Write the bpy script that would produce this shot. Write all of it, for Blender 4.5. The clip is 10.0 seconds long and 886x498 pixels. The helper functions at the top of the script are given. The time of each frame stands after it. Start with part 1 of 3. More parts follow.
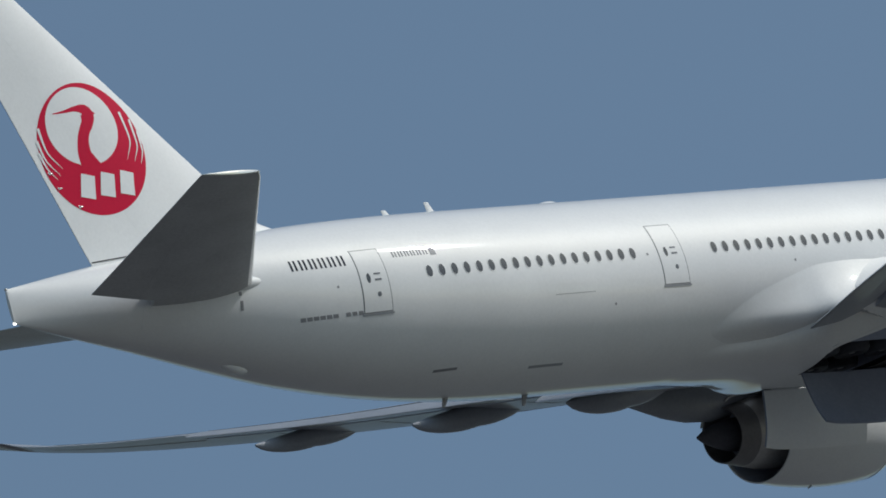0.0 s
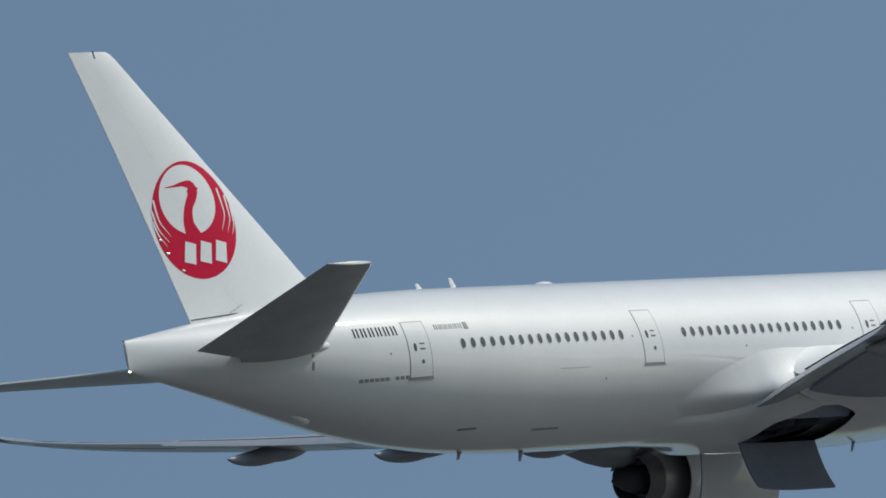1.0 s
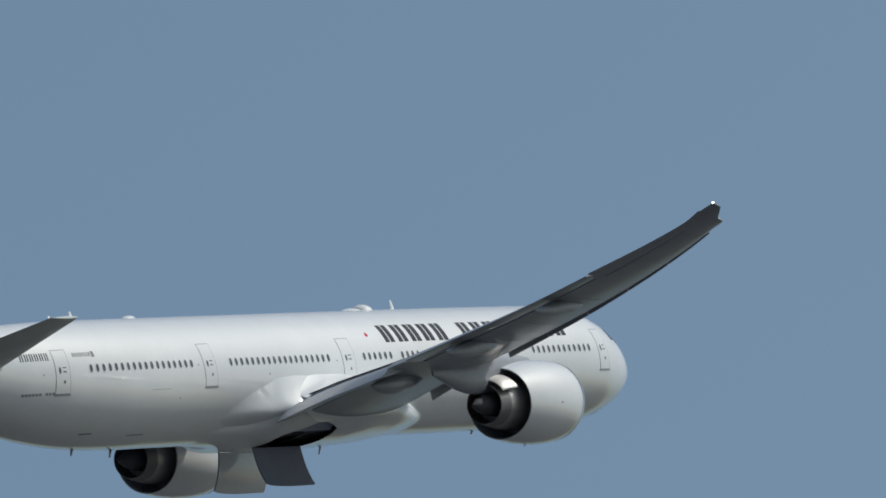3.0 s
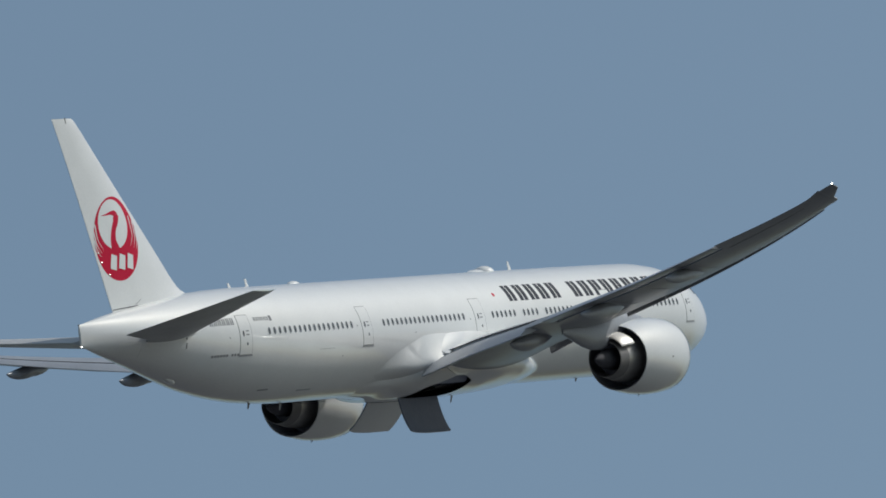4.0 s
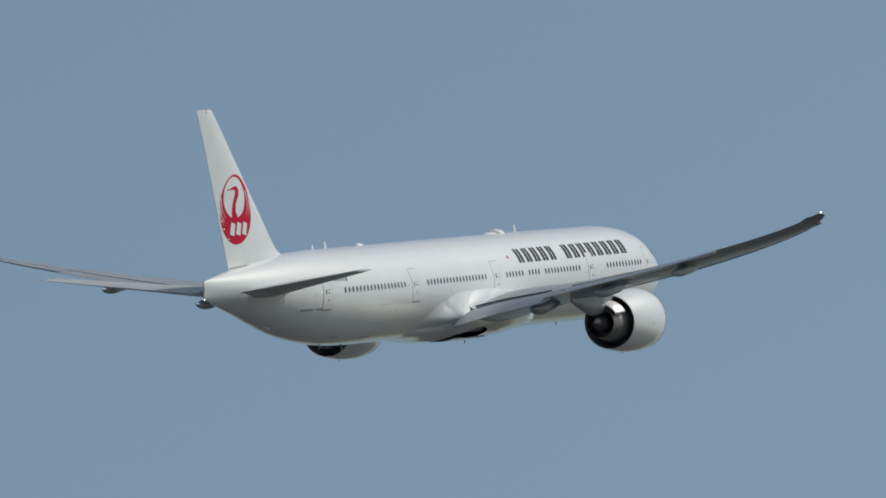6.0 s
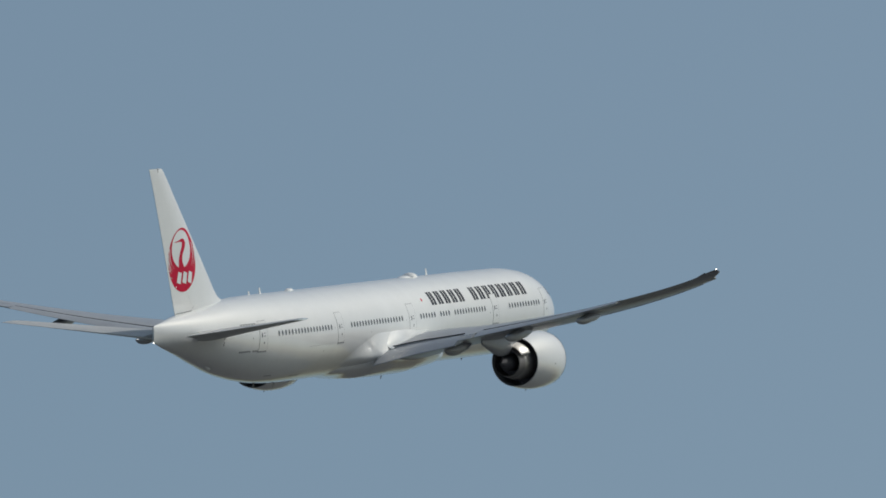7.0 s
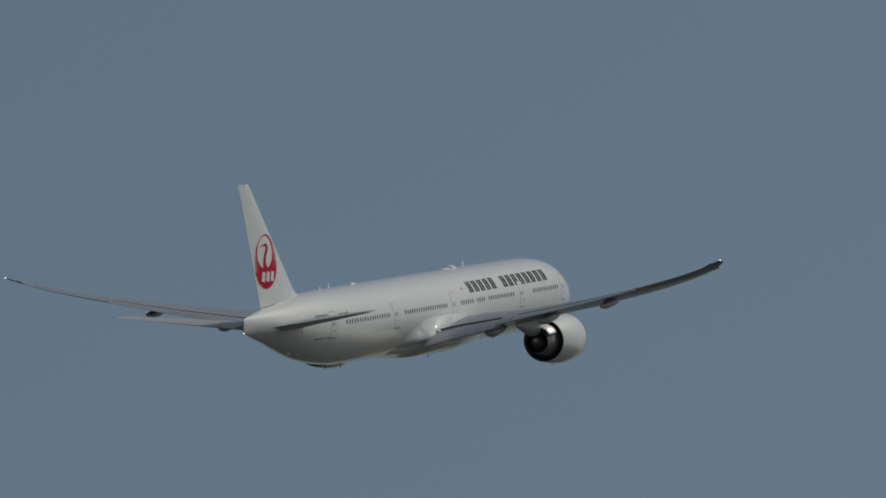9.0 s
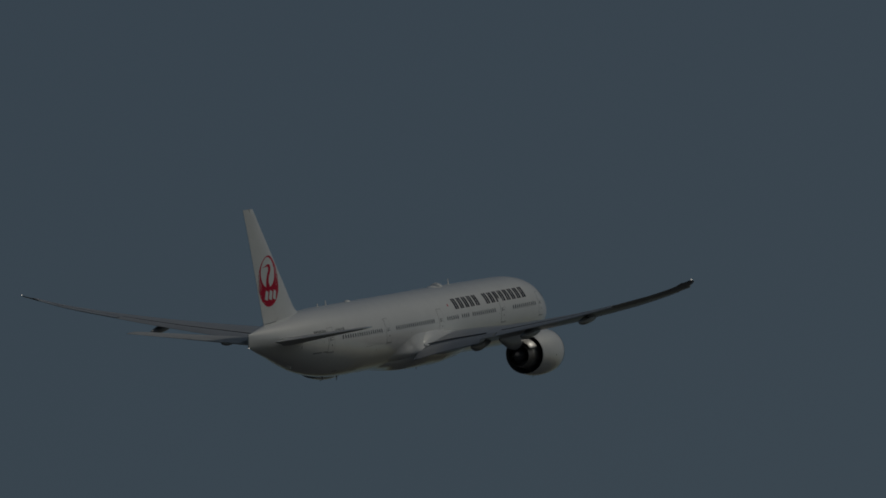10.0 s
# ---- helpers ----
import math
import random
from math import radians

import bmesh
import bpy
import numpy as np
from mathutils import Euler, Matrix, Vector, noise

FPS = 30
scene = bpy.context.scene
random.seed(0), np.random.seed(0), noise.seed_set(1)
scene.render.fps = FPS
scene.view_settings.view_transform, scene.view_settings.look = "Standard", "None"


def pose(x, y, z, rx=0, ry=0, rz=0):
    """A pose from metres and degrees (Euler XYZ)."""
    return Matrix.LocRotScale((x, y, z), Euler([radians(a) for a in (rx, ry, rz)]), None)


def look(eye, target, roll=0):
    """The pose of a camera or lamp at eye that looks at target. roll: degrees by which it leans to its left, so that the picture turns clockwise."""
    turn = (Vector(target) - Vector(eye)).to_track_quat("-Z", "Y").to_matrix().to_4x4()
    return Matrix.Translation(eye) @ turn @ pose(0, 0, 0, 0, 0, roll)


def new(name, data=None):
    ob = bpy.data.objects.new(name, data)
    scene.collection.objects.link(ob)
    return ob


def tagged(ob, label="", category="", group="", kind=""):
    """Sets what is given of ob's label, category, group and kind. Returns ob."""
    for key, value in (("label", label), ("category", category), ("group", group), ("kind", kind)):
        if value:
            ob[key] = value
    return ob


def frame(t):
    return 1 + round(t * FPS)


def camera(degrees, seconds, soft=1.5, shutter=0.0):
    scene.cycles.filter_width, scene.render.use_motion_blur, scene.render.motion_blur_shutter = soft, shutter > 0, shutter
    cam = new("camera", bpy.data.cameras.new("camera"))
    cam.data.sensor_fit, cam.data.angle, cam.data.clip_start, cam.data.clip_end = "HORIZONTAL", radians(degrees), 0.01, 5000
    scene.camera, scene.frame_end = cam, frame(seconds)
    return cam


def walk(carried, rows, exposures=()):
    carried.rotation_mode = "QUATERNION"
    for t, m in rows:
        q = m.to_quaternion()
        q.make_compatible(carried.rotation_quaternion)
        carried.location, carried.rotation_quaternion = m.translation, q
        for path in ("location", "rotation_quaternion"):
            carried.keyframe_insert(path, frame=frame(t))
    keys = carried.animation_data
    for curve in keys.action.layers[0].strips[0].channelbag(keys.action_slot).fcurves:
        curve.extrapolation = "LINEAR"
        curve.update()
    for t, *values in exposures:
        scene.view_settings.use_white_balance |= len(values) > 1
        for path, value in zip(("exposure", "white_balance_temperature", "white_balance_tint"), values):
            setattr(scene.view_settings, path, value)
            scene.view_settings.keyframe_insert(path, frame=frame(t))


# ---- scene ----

# the camera stands on the ground and pans after the climbing aircraft
FLIGHT = [
    (0.0, -268.455, 251.644, 193.114),
    (0.5, -272.314, 289.209, 199.184),
    (1.0, -277.631, 327.671, 204.074),
    (1.5, -283.103, 366.352, 209.304),
    (2.0, -287.516, 404.046, 216.240),
    (2.2, -288.767, 418.838, 219.380),
    (3.3, -291.362, 497.646, 239.667),
    (3.5, -292.079, 511.963, 242.841),
    (4.0, -294.358, 547.877, 249.727),
    (4.5, -297.636, 584.420, 254.513),
    (5.0, -301.699, 621.269, 257.800),
    (5.5, -306.434, 657.974, 260.842),
    (6.0, -312.056, 694.474, 264.228),
    (6.2, -314.533, 708.947, 265.958),
    (7.3, -330.190, 786.792, 280.110),
    (7.5, -333.311, 800.537, 283.504),
    (8.0, -341.406, 834.486, 292.947),
    (8.5, -349.806, 868.138, 302.966),
    (9.0, -358.286, 901.770, 312.970),
    (9.5, -366.610, 935.527, 322.777),
    (10.0, -374.904, 969.469, 332.357),
]
ATTITUDE = (5.2500, -20.0000, 90.0000)
PAN = [
    (0.0, 117.7829, 2.7304, 50.4216),
    (0.5, 116.9107, 2.5375, 46.6557),
    (1.0, 115.8176, 1.5926, 42.7412),
    (1.5, 114.6101, 0.7443, 39.0551),
    (2.0, 113.7061, 0.7760, 35.7257),
    (2.2, 113.5166, 0.8817, 34.4461),
    (3.3, 113.1024, 2.4301, 30.7023),
    (3.5, 112.9198, 2.7774, 30.3147),
    (4.0, 112.1699, 2.6996, 29.1820),
    (4.5, 111.1940, 1.9286, 27.8238),
    (5.0, 110.3553, 0.4706, 26.2505),
    (5.5, 109.7113, -0.3862, 24.9156),
    (6.0, 109.2141, -0.8737, 23.8904),
    (6.2, 109.0849, -1.1020, 23.4631),
    (7.3, 108.4360, -1.0914, 22.0015),
    (7.5, 108.3446, -0.9268, 21.9552),
    (8.0, 108.1962, -0.6391, 21.9040),
    (8.5, 108.1570, -0.1612, 21.8524),
    (9.0, 108.0908, 0.0703, 21.5385),
    (9.5, 108.0759, 0.3746, 21.3397),
    (10.0, 108.0211, 0.2092, 21.0062),
]

cam = camera(4.0819, 10.0, soft=1.7)
walk(cam, [(t, pose(0, 0, 1.7, rx, ry, rz)) for t, rx, ry, rz in PAN],
     exposures=[(0.0, 0.02, 6600, 10), (0.5, 0.06, 6680, 10), (1.0, 0.04, 6620, 10), (2.2, 0.02, 6640, 10), (4.5, -0.05, 6830, 10), (6.0, -0.05, 6880, 10), (7.5, -0.15, 7050, 10), (8.1, -0.19, 7080, 10), (8.5, -0.41, 7100, 10), (9.0, -0.84, 7130, 10), (9.5, -1.51, 7150, 10), (10.0, -2.46, 7120, 10)])

# ---- daylight ----
SUN = Vector((0.4834, 0.3965, 0.7805)).normalized()
world = bpy.data.worlds.new("sky")
scene.world = world
world.use_nodes = True
wn, wl = world.node_tree.nodes, world.node_tree.links
sky = wn.new("ShaderNodeTexSky")
sky.sky_type, sky.sun_disc = "NISHITA", False
sky.sun_elevation, sky.sun_rotation = math.asin(SUN.z), math.atan2(SUN.x, SUN.y)
sky.dust_density, sky.air_density = 2.5, 1.0
haze = wn.new("ShaderNodeMix")
haze.data_type, haze.blend_type = "RGBA", "MULTIPLY"
haze.inputs[0].default_value = 1.0
haze.inputs[7].default_value = (0.892, 1.0, 0.965, 1)
wl.new(sky.outputs[0], haze.inputs[6])
wl.new(haze.outputs[2], wn["Background"].inputs[0])
wn["Background"].inputs[1].default_value = 0.102
sun = new("sun", bpy.data.lights.new("sun", "SUN"))
sun.data.energy, sun.data.angle, sun.data.color = 2.06, radians(0.53), (0.965, 0.985, 1.0)
sun.matrix_world = look(SUN * 100, (0, 0, 0))


# ---- materials ----
def coat(name, colour, rough=0.4, metal=0.0, clear=0.0, spot=0.03, scale=0.6, fine=9.0, bump=0.0, spec=0.5):
    """A painted or bare surface with broad staining and fine grain."""
    m = bpy.data.materials.new(name)
    m.use_nodes = True
    n, l = m.node_tree.nodes, m.node_tree.links
    b = n["Principled BSDF"]
    b.inputs["Roughness"].default_value, b.inputs["Metallic"].default_value = rough, metal
    b.inputs["Coat Weight"].default_value, b.inputs["Coat Roughness"].default_value = clear, 0.045
    b.inputs["Specular IOR Level"].default_value = spec
    co = n.new("ShaderNodeTexCoord")
    big, small = n.new("ShaderNodeTexNoise"), n.new("ShaderNodeTexNoise")
    big.inputs["Scale"].default_value, small.inputs["Scale"].default_value = scale, fine
    big.inputs["Detail"].default_value, small.inputs["Detail"].default_value = 5, 3
    add = n.new("ShaderNodeMath")
    add.operation = "ADD"
    ramp = n.new("ShaderNodeMapRange")
    ramp.inputs["From Min"].default_value, ramp.inputs["From Max"].default_value = 0.6, 1.4
    ramp.inputs["To Min"].default_value, ramp.inputs["To Max"].default_value = 1 - spot * 2, 1 + spot
    mix = n.new("ShaderNodeVectorMath")
    mix.operation = "SCALE"
    mix.inputs[0].default_value = colour
    for tex in (big, small):
        l.new(co.outputs["Object"], tex.inputs["Vector"])
    l.new(big.outputs[0], add.inputs[0])
    l.new(small.outputs[0], add.inputs[1])
    l.new(add.outputs[0], ramp.inputs[0])
    l.new(ramp.outputs[0], mix.inputs["Scale"])
    l.new(mix.outputs[0], b.inputs["Base Color"])
    if bump:
        bp = n.new("ShaderNodeBump")
        bp.inputs["Strength"].default_value, bp.inputs["Distance"].default_value = bump, 0.02
        l.new(big.outputs[0], bp.inputs["Height"])
        l.new(bp.outputs[0], b.inputs["Normal"])
    return m


WHITE = coat("white_paint", (0.80, 0.80, 0.79), 0.5, clear=0.85, spot=0.03, bump=0.02, spec=0.2)
GREY = coat("grey_wing_paint", (0.32, 0.335, 0.365), 0.42, clear=0.18, spot=0.08, bump=0.08, spec=0.4)
TAIL = coat("grey_tailplane_paint", (0.5, 0.5, 0.5), 0.5, clear=0.06, spot=0.1, bump=0.1, spec=0.2)
LIGHT = coat("light_grey_paint", (0.33, 0.34, 0.355), 0.45, clear=0.12, spot=0.06)
METAL = coat("bare_metal", (0.75, 0.74, 0.72), 0.22, metal=1.0, spot=0.06)
HOT = coat("heat_stained_metal", (0.085, 0.085, 0.1), 0.75, metal=0.0, spot=0.15, scale=2.0)
TITAN = coat("titanium_skin", (0.5, 0.48, 0.46), 0.4, metal=0.75, spot=0.1, scale=1.5)
SHIELD = coat("bright_heat_shield", (0.8, 0.77, 0.72), 0.4, metal=0.3, spot=0.08, scale=2.0)
NOZZLE = coat("sun_bleached_nozzle_metal", (0.2, 0.19, 0.19), 0.5, metal=0.15, spot=0.1, scale=2.0)
DARK = coat("dark_lining", (0.52, 0.56, 0.64), 0.6, spot=0.08, scale=2.0)
LINING = coat("door_lining_primer", (0.19, 0.21, 0.28), 0.6, spot=0.08, scale=1.5)
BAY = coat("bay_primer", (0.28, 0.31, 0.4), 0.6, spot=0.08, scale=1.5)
GLASS = coat("dark_cabin_glass", (0.075, 0.082, 0.095), 0.15, spot=0.05)
TYRE = coat("tyre_rubber", (0.07, 0.073, 0.085), 0.8, spot=0.15, scale=3.0)
BLACK = coat("matt_black", (0.03, 0.03, 0.034), 0.7, spot=0.05)
SEAL = coat("grey_seal", (0.27, 0.27, 0.28), 0.6, spot=0.1)
RED = coat("red_emblem_paint", (0.6, 0.006, 0.045), 0.6, clear=0.03, spec=0.1, spot=0.03)
NAVY = coat("navy_lettering_paint", (0.022, 0.028, 0.044), 0.7, clear=0.0, spec=0.2, spot=0.05)
PALE = coat("pale_lettering_paint", (0.13, 0.14, 0.155), 0.5, spot=0.05)
GRASS = coat("airfield_ground", (0.079, 0.081, 0.085), 0.9, spot=0.25, scale=0.02, fine=0.6, spec=0.2)
LAMP = bpy.data.materials.new("white_lamp_glow")
LAMP.use_nodes = True
LAMP.node_tree.nodes["Principled BSDF"].inputs["Emission Color"].default_value = (1, 0.97, 0.9, 1)
LAMP.node_tree.nodes["Principled BSDF"].inputs["Emission Strength"].default_value = 4.0


# ---- mesh helpers ----
def part(name, geo, mat, parent=None, label="", smooth=True, sharp=0.6):
    """One mesh object from (verts, faces), under its thing."""
    verts, faces = geo
    me = bpy.data.meshes.new(name)
    me.from_pydata([tuple(v) for v in verts], [], faces)
    bm = bmesh.new()
    bm.from_mesh(me)
    bmesh.ops.remove_doubles(bm, verts=bm.verts, dist=0.0005)
    bmesh.ops.recalc_face_normals(bm, faces=bm.faces)
    for e in bm.edges:
        e.smooth = len(e.link_faces) == 2 and e.calc_face_angle(0) < sharp
    for f in bm.faces:
        f.smooth = smooth
    bm.to_mesh(me)
    bm.free()
    me.materials.append(mat)
    ob = new(name, me)
    if parent:
        ob.parent = parent
    if label:
        tagged(ob, label)
    return ob


def grid(rows, closed=False, cap=False, skip=None):
    """Faces over rows of points; skip(i, j) leaves a face out."""
    m, n = len(rows), len(rows[0])
    verts = [p for r in rows for p in r]
    faces = []
    for i in range(m - 1):
        for j in range(n if closed else n - 1):
            if skip and skip(i, j):
                continue
            k = (j + 1) % n
            faces.append((i * n + j, i * n + k, (i + 1) * n + k, (i + 1) * n + j))
    if cap:
        faces.append(tuple(range(n)))
        faces.append(tuple((m - 1) * n + j for j in range(n)))
    return verts, faces


def join(*geos):
    verts, faces = [], []
    for v, f in geos:
        o = len(verts)
        verts += list(v)
        faces += [tuple(i + o for i in q) for q in f]
    return verts, faces


def slab(outer, inner):
    """A closed sheet between two equal grids of points."""
    m, n = len(outer), len(outer[0])
    a, b = grid(outer), grid(inner)
    v, f = join(a, b)
    o = m * n
    ring = [(0, j) for j in range(n)] + [(i, n - 1) for i in range(1, m)] + [(m - 1, j) for j in range(n - 2, -1, -1)] + [(i, 0) for i in range(m - 2, 0, -1)]
    for (i, j), (k, l) in zip(ring, ring[1:] + ring[:1]):
        f.append((i * n + j, k * n + l, o + k * n + l, o + i * n + j))
    return v, f


def flip(geo):
    """The mirror image across the aircraft's middle."""
    return [(x, -y, z) for x, y, z in geo[0]], [tuple(reversed(q)) for q in geo[1]]


def turned(profile, n=64, centre=(0, 0, 0)):
    """A body of revolution about the long axis; profile of (station, radius)."""
    rows = []
    for s, r in profile:
        rows.append([(35 - s, centre[1] + r * math.cos(2 * math.pi * j / n), centre[2] + r * math.sin(2 * math.pi * j / n)) for j in range(n)])
    return grid(rows, closed=True)


def curve(pairs):
    """A smooth monotone curve through pairs."""
    x, y = np.array(pairs, float).T
    h, dl = np.diff(x), np.diff(y) / np.diff(x)
    d = np.zeros(len(x))
    for i in range(1, len(x) - 1):
        if dl[i - 1] * dl[i] > 0:
            a, b = 2 * h[i] + h[i - 1], h[i] + 2 * h[i - 1]
            d[i] = (a + b) / (a / dl[i - 1] + b / dl[i])
    d[0], d[-1] = dl[0], dl[-1]

    def at(v):
        i = int(np.clip(np.searchsorted(x, v) - 1, 0, len(x) - 2))
        t = min(max((v - x[i]) / h[i], 0), 1)
        return float((2 * t**3 - 3 * t**2 + 1) * y[i] + (t**3 - 2 * t**2 + t) * h[i] * d[i] + (3 * t**2 - 2 * t**3) * y[i + 1] + (t**3 - t**2) * h[i] * d[i + 1])
    return at


# ---- ground ----
ground = part("ground", grid([[(x, y, 0) for x in np.linspace(-6000, 6000, 13)] for y in np.linspace(-6000, 6000, 13)]), GRASS)
tagged(ground, "flat grey airfield ground reaching to the horizon", "ground", kind="structure")

# ---- the aircraft: stations run aft from the nose; x = 35 - station, y to port, z up ----
plane = new("airliner")
tagged(plane, "white twin-engine wide-body jet airliner climbing with gear doors closing", "airplane")

TOP = curve([(0, -0.45), (0.25, 0.2), (1, 0.95), (2, 1.62), (3, 2.17), (4.5, 2.72), (6.5, 3.09), (9.5, 3.28), (30, 3.34), (56, 3.34), (60, 3.26), (63, 3.08), (66, 2.81), (69.5, 2.43), (73.08, 1.93)])
BOT = curve([(0, -0.45), (0.25, -0.98), (1, -1.5), (2, -1.95), (3.5, -2.4), (6, -2.75), (9.5, -2.9), (30, -2.9), (51, -2.9), (53.5, -2.86), (56, -2.74), (58.9, -2.44), (62, -1.93), (65, -1.22), (68, -0.45), (71.6, 0.4), (73.08, 0.79)])
WID = curve([(0, 0.02), (0.25, 0.7), (1, 1.4), (2, 1.98), (3.5, 2.53), (6, 2.97), (9.5, 3.13), (30, 3.13), (50, 3.13), (54, 3.06), (58, 2.82), (62, 2.4), (66, 1.75), (69, 1.12), (71.5, 0.5), (73.08, 0.07)])
MID = curve([(0, -0.45), (9.5, 0.25), (30, 0.25), (50, 0.25), (58, 0.55), (62, 0.82), (66, 1.12), (73.08, 1.4)])


def skin(s, a, off=0.0):
    """The fuselage's surface at a station and an angle up from starboard."""
    c, n = math.cos(a), math.sin(a)
    m = MID(s)
    h = TOP(s) - m if n > 0 else m - BOT(s)
    return (35 - s, -(WID(s) + off) * c, m + (h + off) * n)


def side(s, z, off=0.0):
    """The starboard surface at a station and a height."""
    m = MID(s)
    h = TOP(s) - m if z > m else m - BOT(s)
    return skin(s, math.asin(max(-1, min(1, (z - m) / h))), off)


# fuselage, open over the wheel bays
BAY0, BAY1 = 35.0, 39.8
stations = sorted(set([0, 0.02, 0.06, 0.12, 0.2, 0.3, 0.45, 0.6, 0.8] + [round(v, 2) for v in np.arange(1, 10, 0.4)] + [round(v, 2) for v in np.arange(10, 50, 1.0)] + [round(v, 2) for v in np.arange(50, 73.1, 0.5)] + [BAY0, BAY1, 73.08]))
ANG = [2 * math.pi * j / 120 for j in range(120)]


def over_bay(i, j):
    s = (stations[i] + stations[i + 1]) / 2
    return BAY0 < s < BAY1 and 207 < (j + 0.5) * 3 < 333


fuselage = part("fuselage", grid([[skin(s, a) for a in ANG] for s in stations], closed=True, skip=over_bay), WHITE, plane, "glossy white fuselage")
part("tail_cone_end", grid([[Vector((35 - 73.08 - d, 0, MID(73.08))).lerp(Vector((35 - 73.08 - d, *skin(73.08, a)[1:])), k) for a in ANG] for d, k in ((0.0, 1.0), (0.04, 0.9), (0.06, 0.6), (0.065, 0.02))], closed=True), WHITE, fuselage, "white blade-shaped tail cone end")

# wing-to-body fairing
FW = curve([(23.0, 1.0), (25, 2.1), (27, 2.95), (29, 3.38), (32, 3.6), (37, 3.6), (39.2, 3.5), (40, 3.3), (41, 2.65), (42, 2.2), (43, 1.95), (44, 1.72), (45, 1.42), (46.5, 0.9)])
FB = curve([(23.0, -2.4), (26, -2.95), (29, -3.2), (33, -3.3), (37, -3.3), (40, -3.24), (42, -3.02), (44, -2.85), (46.5, -2.5)])
FT = curve([(23.0, -2.0), (26, -1.3), (28.5, -0.6), (31, -0.1), (36, 0.15), (39.5, 0.1), (40.2, -0.25), (41.0, -0.9), (42.0, -1.4), (43.4, -1.75), (44.6, -1.95), (46.5, -2.2)])


def body_reach(s, c, n, zc):
    """How far the fuselage skin lies from the axis point (0, zc) in the direction (c, n)."""
    w, m = WID(s), MID(s)
    r = 0.0
    for h in (m - BOT(s), TOP(s) - m):
        qa, qb, qc = (c / w) ** 2 + (n / h) ** 2, (zc - m) * n / h ** 2, ((zc - m) / h) ** 2 - 1
        r = (-qb + math.sqrt(max(0, qb * qb - qa * qc))) / qa
        if zc + r * n <= m:
            break
    return r


def fair(s, a, off=0.0):
    """The fairing's skin, running softly out into the body behind and before the wheel bays."""
    c, n = math.cos(a), math.sin(a)
    w, zm = FW(s) + off, (FT(s) + FB(s)) / 2
    h = (FT(s) - FB(s)) / 2 + off
    e = 1 - 0.22 * min(max(min((s - 29) / 4, (41 - s) / 1.0), 0), 1) if n < 0 else 1.0
    y, z = w * math.copysign(abs(c) ** e, c), zm + h * math.copysign(abs(n) ** e, n)
    k = 0.3 * min(max(max(s - BAY1 - 0.1, BAY0 - 0.1 - s) / 1.2, 0), 1)
    if k > 0:
        r = math.hypot(y, z - zm)
        dy, dz = y / r, (z - zm) / r
        f = body_reach(s, dy, dz, zm) - 0.012
        g = max(0, k - abs(f - r)) / k
        r = max(f, r) + g * g * k / 4
        y, z = r * dy, zm + r * dz
    return (35 - s, -y, z)


FANG = [2 * math.pi * j / 240 for j in range(240)]
fst = sorted(set([round(v, 2) for v in np.arange(23, 46.6, 0.25)] + [round(v, 2) for v in np.arange(BAY0, BAY1 + 0.01, 0.05)]))


def bay_hole(i, j):
    """Which skin faces the two leaves of each bay door take: 1 inner, 2 outer."""
    s = (fst[i] + fst[i + 1]) / 2
    d = (j + 0.5) * 1.5
    d = d if d > 270 else 540 - d
    if not BAY0 < s < BAY1:
        return 0
    if 279 < d < 318:
        return 1
    k = (d - 318) / 21
    return 2 if 0 < k < 1 and BAY0 - 0.2 + 1.6 * k * k < s < BAY1 - 2.4 * k else 0


fairing = part("wing_body_fairing", grid([[fair(s, a) for a in FANG] for s in fst], closed=True, skip=bay_hole), WHITE, plane, "white wing-to-body fairing")
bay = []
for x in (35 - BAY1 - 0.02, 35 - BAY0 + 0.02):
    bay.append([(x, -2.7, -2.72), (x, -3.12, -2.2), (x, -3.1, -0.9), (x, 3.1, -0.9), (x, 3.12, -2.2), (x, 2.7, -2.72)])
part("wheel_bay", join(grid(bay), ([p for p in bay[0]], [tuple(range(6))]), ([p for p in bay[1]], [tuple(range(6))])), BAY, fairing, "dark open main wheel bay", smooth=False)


def sheet(s, a, hinge, offs):
    return [[[Vector(fair(u, v, o)) - hinge for v in a] for u in s] for o in offs]


doors, leaves = [], []
for sign in (-1, 1):
    m = (lambda g: g) if sign < 0 else flip
    port = Vector((1, -sign, 1))
    # inner leaf, hung on its inboard edge
    hinge = Vector(fair((BAY0 + BAY1) / 2, math.radians(279)))
    out, back, inn = sheet(np.linspace(BAY0 + 0.03, BAY1 - 0.03, 14), [math.radians(v) for v in np.linspace(279.3, 317.7, 18)], hinge, (0.0, -0.015, -0.09))
    d = part("gear_door", m(slab(out, back)), WHITE, plane, "curved white main gear door")
    part("door_lining", m(slab(back, inn)), LINING, d, "dark inner face of the door")
    d.location = hinge * port
    doors.append((d, d.location.copy(), sign))
    # outer leaf, folding up into the bay
    hinge = Vector(fair((BAY0 + BAY1) / 2, math.radians(339)))
    skin_faces, verts = [], []
    for i in range(len(fst) - 1):
        for j in range(180, 240):
            if bay_hole(i, j) == 2:
                o = len(verts)
                verts += [Vector(fair(fst[p], math.radians(q * 1.5), -0.004)) - hinge for p, q in ((i, j), (i, j + 1), (i + 1, j + 1), (i + 1, j))]
                skin_faces.append((o, o + 1, o + 2, o + 3))
    d = part("outer_gear_door", m((verts, skin_faces)), WHITE, plane, "small white outer gear door")
    d.modifiers.new("thickness", "SOLIDIFY").thickness = 0.03
    d.location = hinge * port
    leaves.append((d, d.location.copy(), sign))

